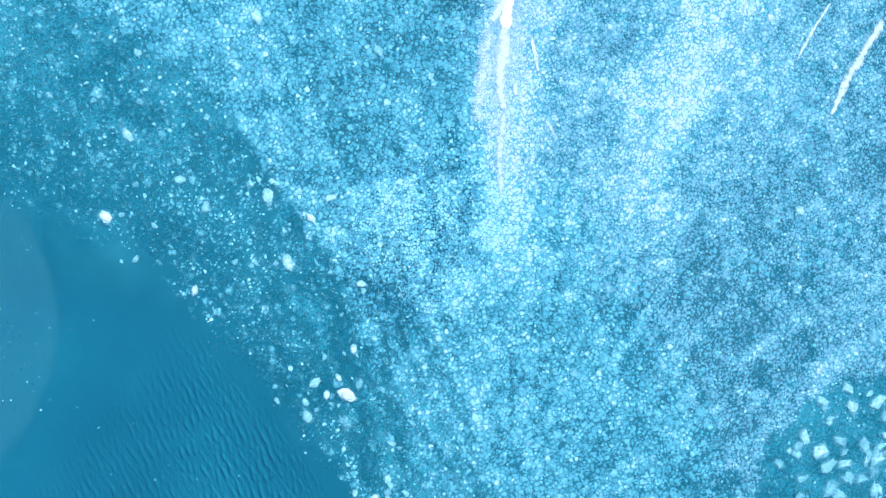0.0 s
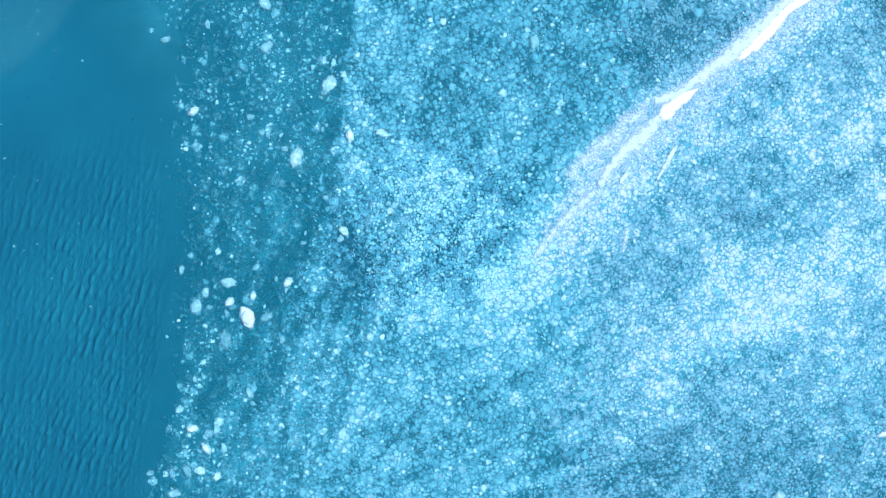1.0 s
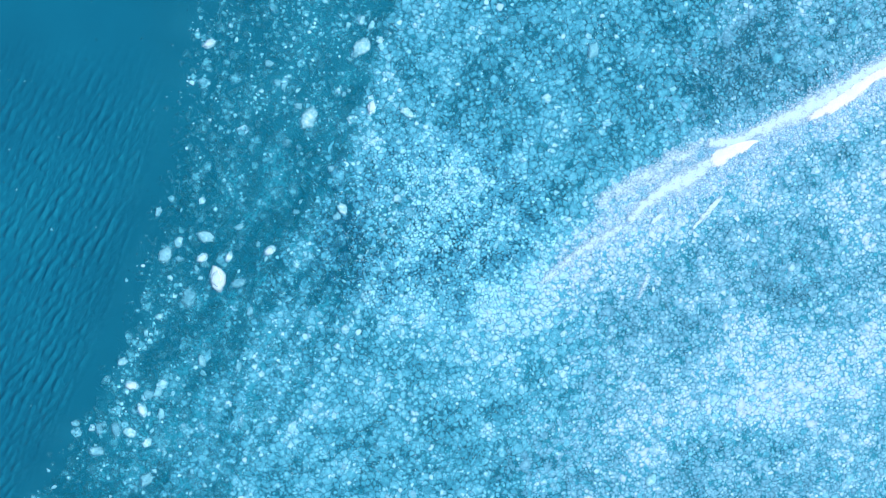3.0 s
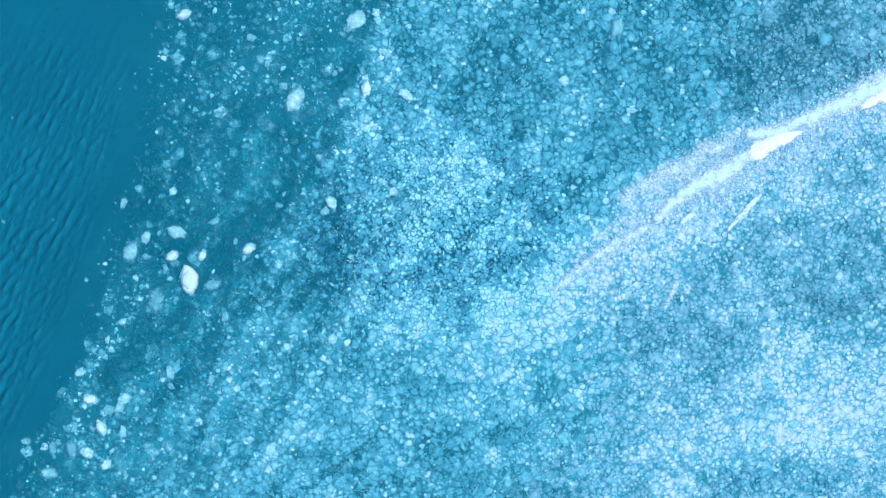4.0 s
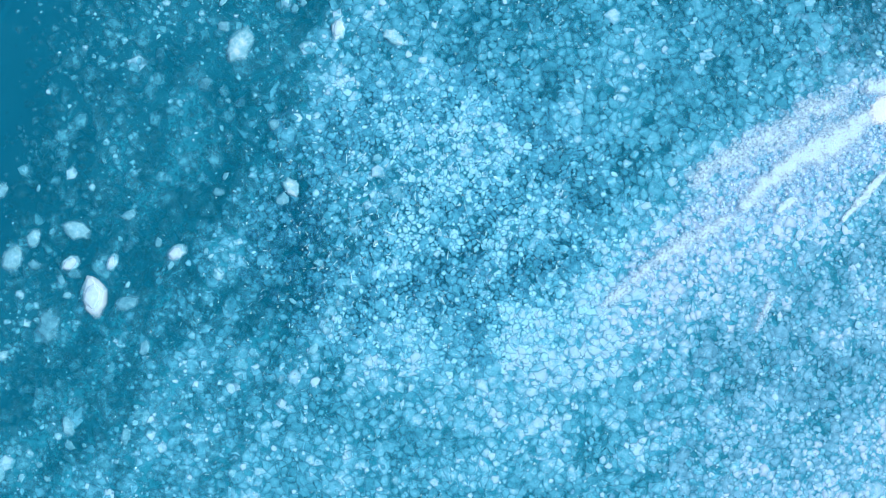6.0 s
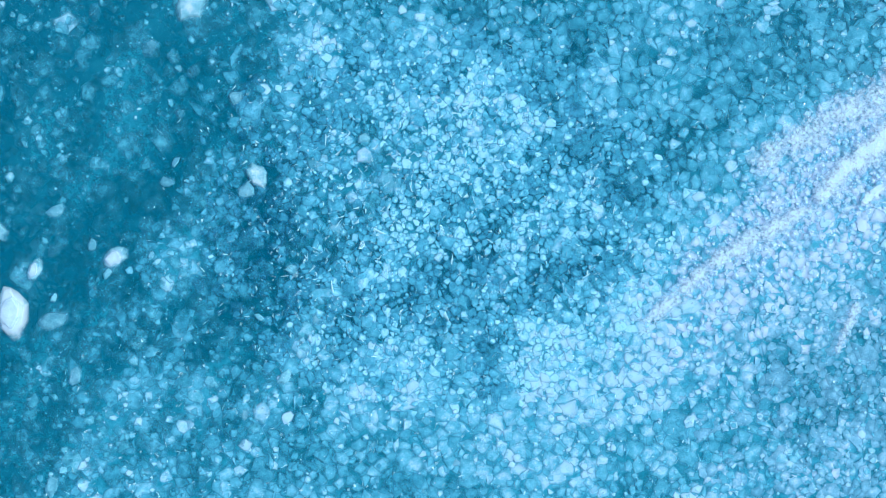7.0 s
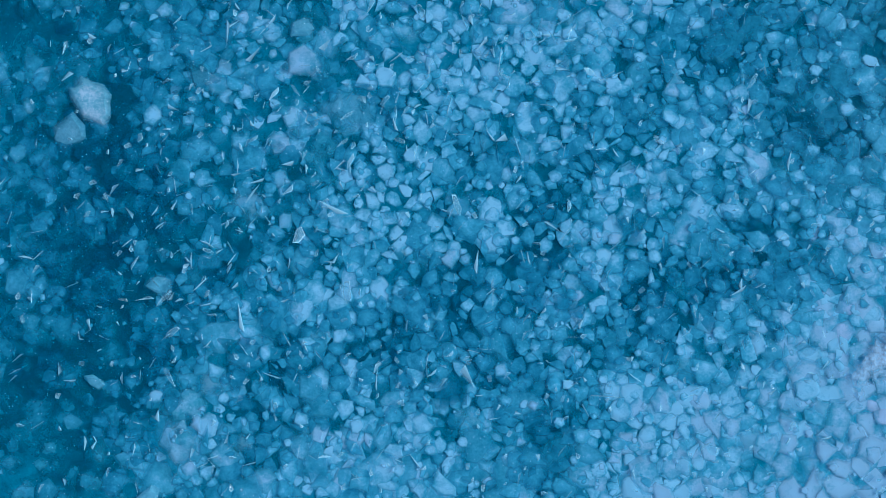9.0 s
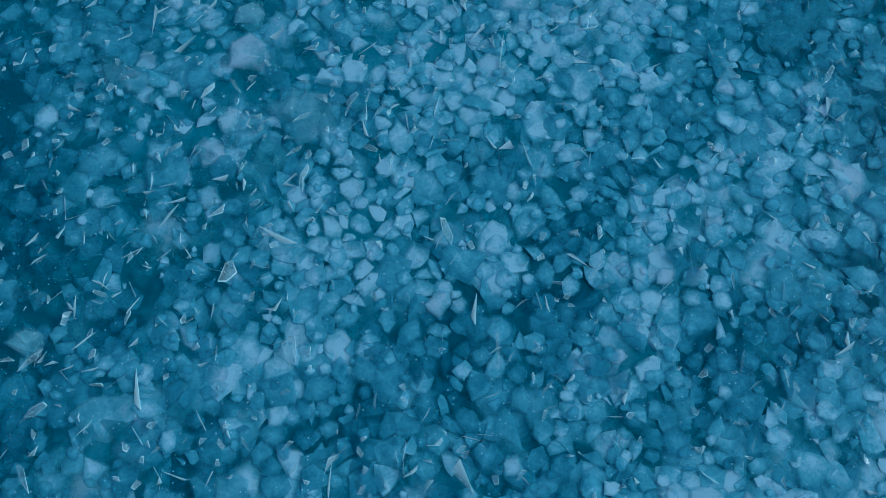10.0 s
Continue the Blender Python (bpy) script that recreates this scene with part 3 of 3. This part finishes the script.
ribbon("upper_edge", [(36, 13.6, 0.6), (31.2, 10.5, 0.9), (25.7, 7.65, 1.0), (22.9, 6.3, 1.0), (20.6, 5.25, 0.8), (19.0, 4.85, 0.7), (17.0, 4.9, 0.8)], "loose pale slush edging the crest", 0.10, -0.06, under=main_ridge)
ribbon("tail", [(19.0, 4.2, 0.5), (17.2, 3.35, 0.75), (15.6, 2.45, 1.0), (14.4, 1.55, 1.0), (13.0, 0.4, 0.75), (12.0, -0.5, 0.4)], "crumbling white tail", 0.12, -0.12, under=main_ridge)
ribbon("tail", [(13.0, 0.3, 0.4), (11.9, -0.4, 0.7), (10.0, -1.45, 0.75), (8.3, -2.5, 0.6), (6.0, -4.4, 0.3)], "faint crumbling white tail", 0.12, -0.34, under=main_ridge)
ribbon("feather", [(17.8, 5.2, 0.6), (16.2, 4.3, 1.2), (14.3, 3.2, 1.4), (12.0, 2.1, 1.2), (9.6, 0.9, 0.6)], "feathered pale slush drawn out beside the tail", 0.06, -0.46, under=main_ridge)
ribbon("slush_ridge", [(19.1, 2.0, 0.12), (18.4, 1.3, 0.24), (17.5, 0.35, 0.26), (16.1, -1.3, 0.18)],
       "short narrow streak of white slush", 0.05, -0.05)
ribbon("slush_ridge", [(14.2, -2.5, 0.3), (13.6, -4.0, 0.45), (12.6, -5.8, 0.3)], "faint pale streak of slush", 0.05, -0.42)
ribbon("slush_ridge", [(15.0, 0.6, 0.25), (14.5, 0.2, 0.42), (13.8, -0.4, 0.25)], "small white clot of slush", 0.08, 0.2, blunt=0.6)
ribbon("slush_ridge", [(37.5, -21.6, 0.4), (33.9, -22.0, 0.7), (30.6, -22.2, 0.55), (27.2, -23.0, 0.3)], "white streak of slush in dense brash ice", 0.16, -0.15)
ribbon("slush_ridge", [(36, -17.2, 0.2), (32, -17.4, 0.3), (29.0, -17.8, 0.25)], "thin broken streak of white slush", 0.12, -0.2)


# ---- single floes drifting in the loose ice ----
def one_slab(name, size, milk, top, material, sides=9, crisp=0.7, long=0.3, tilt=0.05, shake=0.38):
    r, a = rough_outlines(1, np.array([size]), sides, long, shake)
    return slabs(name, np.zeros(1), np.zeros(1), r, a, np.array([top]), np.array([min(0.08 * size, 0.4 * top)]), np.array([milk]), np.array([crisp]), material, tilt)


def floe(x, y, size, white, turn=0.0, sides=12, shake=0.40):
    """A floe: its clear foot under water, its bubbly body, and on the whitest a cap of snow ice."""
    home = tagged(new("ice_floe"), "", "ice floe", "loose ice floes")
    home.matrix_world = pose(x, y, 0, 0, 0, turn)
    home.scale = (1.22, 0.80, 1)
    parts = [("foot", one_slab("foot", 1.12 * size, 0.25, 0.05, FLOE, crisp=0.1, long=0.1)),
             ("body", one_slab("body", size, white + 0.06, 0.06 + 0.07 * size, FLOE, sides, 0.35, 0.12, shake=shake))]
    if white > 0.7:
        parts.append(("snow_cap", one_slab("snow_cap", 0.78 * size, 0.62, 0.075 + 0.17 * size, SNOW_ICE, 12, 0.0, 0.4, shake=0.25)))
    for name, me in parts:
        ob = new(name, me)
        ob.parent = home
    word = "bright white" if white > 0.7 else "pale blue" if white > 0.45 else "faint blue half-sunken"
    home["label"] = word + " ice floe floating in teal water"
    return home


# x, y, radius, whiteness of the floes that stand out
FLOES = [
    (-13.9, 12.4, 0.45, 0.72, 20), (-7.8, 7.4, 0.72, 0.66, 60), (-17.8, 1.8, 0.32, 0.5, 70), (-17.5, -1.0, 0.58, 0.62, 65), (-16.6, -0.2, 0.38, 0.6, 75), (-14.8, 0.1, 0.55, 0.6, -28),
    (-14.2, -2.7, 0.76, 1.0, 98), (-15.1, -1.3, 0.42, 0.74, 30), (-13.4, -1.3, 0.36, 0.72, 70), (-12.8, -3.0, 0.45, 0.5, 10), (-16.1, -3.8, 0.68, 0.25, 80), (-10.7, -1.0, 0.46, 0.72, 35),
    (-18.1, -5.0, 0.30, 0.66, 10), (-20.7, -7.9, 0.36, 0.6, 30), (-20.2, -9.5, 0.50, 0.74, -10), (-19.6, -11.2, 0.50, 0.72, 110), (-18.5, -10.0, 0.42, 0.5, 70), (-21.4, -12.4, 0.50, 0.4, 100),
]
FLOES_MORE = [
    (-20.5, -12.6, 0.50, 0.65), (-19.4, -13.4, 0.40, 0.65), (-22.5, -12.3, 0.40, 0.35), (-22.8, -13.8, 0.50, 0.5), (-19.6, -15.8, 0.55, 0.45), (-3.7, 8.0, 0.45, 0.85),
    (-1.5, 7.6, 0.45, 0.7), (-5.9, 1.6, 0.42, 0.7), (-15.5, -8.0, 0.42, 0.5), (-13.0, 21.5, 0.65, 0.85), (-6.5, 23.6, 0.6, 0.6), (-7.1, 18.3, 0.5, 0.6),
    (-7.8, 15.4, 0.5, 0.55), (-4.2, 11.8, 0.6, 0.65), (7.2, 20.5, 0.6, 0.7), (10.6, 11.1, 0.55, 0.6), (13.7, -17.0, 0.5, 0.7), (20.0, -25.3, 0.5, 0.7),
]
for fx, fy, fr, fw, *turned in FLOES + FLOES_MORE:
    floe(fx, fy, fr, fw, turned[0] if turned else rng.uniform(0, 180))


# ---- white crumbs shed by the ridges ----
def ridge_crumbs(count=11000):
    k = rng.integers(0, len(RIDGE) - 1, count)
    p, q = np.array(RIDGE)[k], np.array(RIDGE)[k + 1]
    t = rng.random(count)[:, None]
    at = p + (q - p) * t
    along = (q - p) / np.hypot(*(q - p).T)[:, None]
    off = np.where(rng.random(count) < 0.5, rng.uniform(0, 1.35, count), -rng.exponential(0.7, count))
    at = at + np.stack([along[:, 1], -along[:, 0]], 1) * ((off + rng.normal(0, 0.25, count)) * np.interp(at[:, 0], [7.9, 14, 20], [0.35, 0.7, 1.0]))[:, None]
    at = at + rng.normal(0, 0.25, at.shape)
    x, y = at.T
    x, y = keep((rng.random(count) < (0.25 + 0.9 * clouds(x, y, 1.2, 3, 2.5)) * np.interp(x, [8, 13, 17], [0.1, 0.5, 1.0])) & in_plan(x, y), x, y)
    n = len(x)
    s = 0.07 * np.exp(rng.normal(0, 0.4, n))
    r, a = rough_outlines(n, s, 5)
    me = slabs("ridge_crumbs", x, y, r, a, rng.uniform(0.05, 0.09, n), 0.02 + 0 * s, rng.uniform(0.0, 0.6, n), rng.uniform(0.1, 0.6, n), SNOW_ICE, simple=True)
    return stuff("ridge_crumbs", me, "fine white crumbs of slush along the ridge", "slush")


ridge_crumbs()

# ---- broad clear floes in the far pool ----
for _ in range(60):
    u, v = rng.normal(0, 0.48, 2)
    floe(7 + 9 * u * 0.85 + 6 * v * 0.53, -42.5 - 9 * u * 0.53 + 6 * v * 0.85, rng.uniform(0.4, 0.95), rng.uniform(0.3, 0.68), rng.uniform(0, 360), 5, 0.48)


# ---- loose floes in the drift, each one on its own ----
def small_floes(count=230):
    kinds = [one_slab("ice_floe", 1.0, w, 0.09, FLOE, 7, c, 0.5) for w, c in zip(np.linspace(0.08, 0.56, 16), rng.uniform(0.2, 0.9, 16))]
    made = 0
    while made < count:
        x, y = rng.uniform(-26, 0), rng.uniform(-18, 32)
        px, py = np.array([x]), np.array([y])
        if rng.random() > ((1 - pack(px, py)) * loose(px, py) ** 2)[0]:
            continue
        k = int(rng.integers(0, 16))
        ob = new("ice_floe", kinds[k])
        size = 0.24 * math.exp(rng.normal(0, 0.35))
        ob.matrix_world = pose(x, y, 0, 0, 0, rng.uniform(0, 360)) @ Matrix.Diagonal((size, size * rng.uniform(0.7, 1.0), 0.8, 1))
        tagged(ob, ("faint blue" if k < 5 else "pale blue" if k < 11 else "whitish") + " small ice floe drifting in teal water", "ice floe", "small drifting floes")
        made += 1


small_floes()


# ---- the plates that lie uppermost where the camera comes down: clear sheets with a milky core ----
def bevelled_plate(milk, sides, long):
    """A flat angular sheet whose broken edge is a narrow slope, painted brighter at random corners as if lit."""
    r, a = rough_outlines(1, np.array([0.19]), sides, long)
    r, a, k = r[0], a[0], sides
    d = np.stack([np.cos(a), np.sin(a)], 1)
    v = np.concatenate([np.c_[d * (r - 0.016)[:, None], np.full(k, 0.062)], np.c_[d * (r - 0.014)[:, None], np.full(k, 0.062)],
                        np.c_[d * r[:, None], np.full(k, 0.046)], np.c_[d * (0.97 * r)[:, None], np.full(k, -0.05)]])
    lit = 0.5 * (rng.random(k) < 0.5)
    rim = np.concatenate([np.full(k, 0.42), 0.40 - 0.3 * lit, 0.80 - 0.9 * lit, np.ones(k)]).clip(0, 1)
    i = np.arange(k)
    j = (i + 1) % k
    quads = np.concatenate([np.stack([q * k + i, (q + 1) * k + i, (q + 1) * k + j, q * k + j], 1) for q in range(3)])
    fan = np.array([(0, m, m + 1) for m in range(1, k - 1)])
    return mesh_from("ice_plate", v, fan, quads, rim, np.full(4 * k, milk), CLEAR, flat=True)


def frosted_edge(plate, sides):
    """A painted glint on a broken edge: a tapering bright facet along one to three sides of a plate."""
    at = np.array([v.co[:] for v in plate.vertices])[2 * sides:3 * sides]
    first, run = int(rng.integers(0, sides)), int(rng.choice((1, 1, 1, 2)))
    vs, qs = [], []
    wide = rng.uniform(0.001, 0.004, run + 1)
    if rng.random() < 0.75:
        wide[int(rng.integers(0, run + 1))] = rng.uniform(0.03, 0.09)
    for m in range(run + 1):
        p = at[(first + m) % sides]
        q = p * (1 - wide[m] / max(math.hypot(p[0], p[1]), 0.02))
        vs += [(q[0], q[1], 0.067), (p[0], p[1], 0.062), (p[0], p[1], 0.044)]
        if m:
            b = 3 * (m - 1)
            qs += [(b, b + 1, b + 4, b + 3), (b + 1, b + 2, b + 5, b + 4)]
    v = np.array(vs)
    opacity = np.tile([rng.uniform(0.0, 0.25), 0.95, 0.7], run + 1)
    return mesh_from("frosted_edge", v, np.zeros((0, 3), int), np.array(qs), opacity, np.ones(len(v)), SHARD, flat=True)


def near_plates(count=300):
    corners = [int(rng.integers(4, 8)) for _ in range(30)]
    plates = [bevelled_plate(m, c, 0.45) for m, c in zip(np.linspace(0.02, 0.50, 30), corners)]
    edges = [frosted_edge(p, c) for p, c in zip(plates, corners)]
    cores = [one_slab("milky_core", 0.15, m, 0.058, AWASH, 8, 0.0, 0.35, 0.01) for m in np.linspace(0.25, 0.66, 14)]
    for n in range(count):
        k, c = int(rng.integers(0, 30)), int(rng.integers(0, 14))
        ob = new("ice_plate", plates[k])
        sx = math.exp(rng.normal(-0.05, 0.4))
        px, py = rng.uniform(-6.5, 7.2), rng.uniform(-4.8, 4.0)
        if n % 3 == 0:
            along, across = rng.uniform(-0.5, 9.5), rng.normal(0, 1.0)
            px, py = -5.0 + 0.86 * along - 0.5 * across, -1.6 + 0.5 * along + 0.86 * across
        ob.matrix_world = pose(px, py, 0, 0, 0, rng.uniform(0, 360)) @ Matrix.Diagonal((sx, sx * rng.uniform(0.55, 1), rng.uniform(0.55, 0.75), 1))
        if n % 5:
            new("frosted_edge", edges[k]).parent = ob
        if n % 4 == 0:
            core = new("milky_core", cores[c])
            core.parent = ob
            core.matrix_local = pose(rng.uniform(-0.05, 0.05), rng.uniform(-0.05, 0.05), 0.0, 0, 0, rng.uniform(0, 360))
        tagged(ob, ("thin clear blue plate with a milky core" if n % 4 == 0 else "thin clear blue ice plate, flat") + (" and a painted glint on its edge" if n % 5 else " lying awash"), "ice plate", "plates on the pack")


near_plates()


# ---- glassy shards standing out of the pack ----
def shard_geometry(sides, length, width, edge):
    """A thin splinter of ice lying in x, y: clear face, a glint painted along the rim of one flank, real thickness."""
    gaps = rng.uniform(0.35, 1.6, sides)
    a = rng.uniform(0, 6.28) + np.cumsum(gaps) / gaps.sum() * 2 * np.pi
    out = np.stack([np.cos(a) * length * rng.uniform(0.6, 1.1, sides), np.sin(a) * width * rng.uniform(0.6, 1.1, sides)], 1)
    inner = out * (1 - edge / np.maximum(np.hypot(*out.T), 1e-3))[:, None].clip(0.2, 0.95)
    # corners of the flank that is painted bright, as if it caught the sky
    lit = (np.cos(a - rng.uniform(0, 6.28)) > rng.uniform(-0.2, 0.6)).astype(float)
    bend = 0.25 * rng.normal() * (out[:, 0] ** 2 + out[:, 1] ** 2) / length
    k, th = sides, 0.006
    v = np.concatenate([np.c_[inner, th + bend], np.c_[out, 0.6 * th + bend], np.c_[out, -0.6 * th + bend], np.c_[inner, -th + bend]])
    opacity = rng.choice((0.02, 0.06, 0.14, 0.34))
    rim = np.concatenate([0.05 + opacity + 0.1 * lit, 0.2 + 0.8 * lit, 0.2 + 0.8 * lit, 0.05 + 0 * lit])
    i = np.arange(k)
    j = (i + 1) % k
    quads = np.concatenate([np.stack([r * k + i, (r + 1) * k + i, (r + 1) * k + j, r * k + j], 1) for r in range(3)])
    fan = np.array([(0, m, m + 1) for m in range(1, k - 1)])
    return v, fan, quads, rim


def shard_kinds(n):
    kinds = []
    for m in range(n):
        if m % 4 == 3:
            parts = shard_geometry(4, 0.13, 0.012, 0.008)
        else:
            parts = shard_geometry(int(rng.integers(3, 6)), rng.uniform(0.06, 0.14), rng.uniform(0.02, 0.045), 0.010)
        v, fan, quads, rim = parts
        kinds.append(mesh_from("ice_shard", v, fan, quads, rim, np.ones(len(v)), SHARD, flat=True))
    return kinds


def near_shards(count=300):
    kinds = shard_kinds(24)
    for m in range(count):
        k = int(rng.integers(0, 24))
        ob = new("ice_shard", kinds[k])
        s = math.exp(rng.normal(0, 0.32))
        turn = rng.normal(55, 40)
        lean = rng.uniform(5, 45)
        sx, sy = rng.uniform(-5.6, 5.8), rng.uniform(-3.9, 3.2)
        if m % 5 < 2:
            along, across = rng.uniform(-0.5, 8.5), rng.normal(0, 0.9)
            sx, sy = -5.0 + 0.86 * along - 0.5 * across, -1.2 + 0.5 * along + 0.86 * across
        ob.matrix_world = pose(sx, sy, 0.045 + 0.03 * s, lean * rng.choice((-0.6, 1, 1, 1)), rng.uniform(-20, 20), turn) @ Matrix.Diagonal((s, s, 1, 1))
        tagged(ob, ("narrow glassy needle" if k % 4 == 3 else "small glassy shard") + " of clear ice with a painted glint along its edge", "ice shard", "shards on the pack")


near_shards()


def far_shards(count=7000):
    """The same splinters over the rest of the pack, too many to tell apart."""
    x, y = rng.uniform(-14, 22, count), rng.uniform(-16, 14, count)
    x, y = keep((rng.random(count) < pack(x, y) * (0.25 + clouds(x, y, 2.2, 3, 12.0)) * 0.8), x, y)
    protos = [shard_geometry(4, 0.13, 0.014, 0.008) if m % 3 == 0 else shard_geometry(4, rng.uniform(0.06, 0.11), rng.uniform(0.03, 0.07), 0.016) for m in range(12)]
    vs, ts, qs, rs, base = [], [], [], [], 0
    for px, py in zip(x, y):
        v, fan, quads, rim = protos[int(rng.integers(0, 12))]
        m = np.array(pose(px, py, 0.06, rng.uniform(-15, 45), rng.uniform(-20, 20), rng.normal(55, 40)))
        vs.append(v @ m[:3, :3].T + m[:3, 3])
        ts.append(fan + base)
        qs.append(quads + base)
        rs.append(rim)
        base += len(v)
    v = np.concatenate(vs)
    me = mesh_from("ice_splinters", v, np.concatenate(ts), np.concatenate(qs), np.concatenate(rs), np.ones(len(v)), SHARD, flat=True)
    return stuff("ice_splinters", me, "glassy splinters of ice strewn over the pack", "ice splinters")


far_shards()
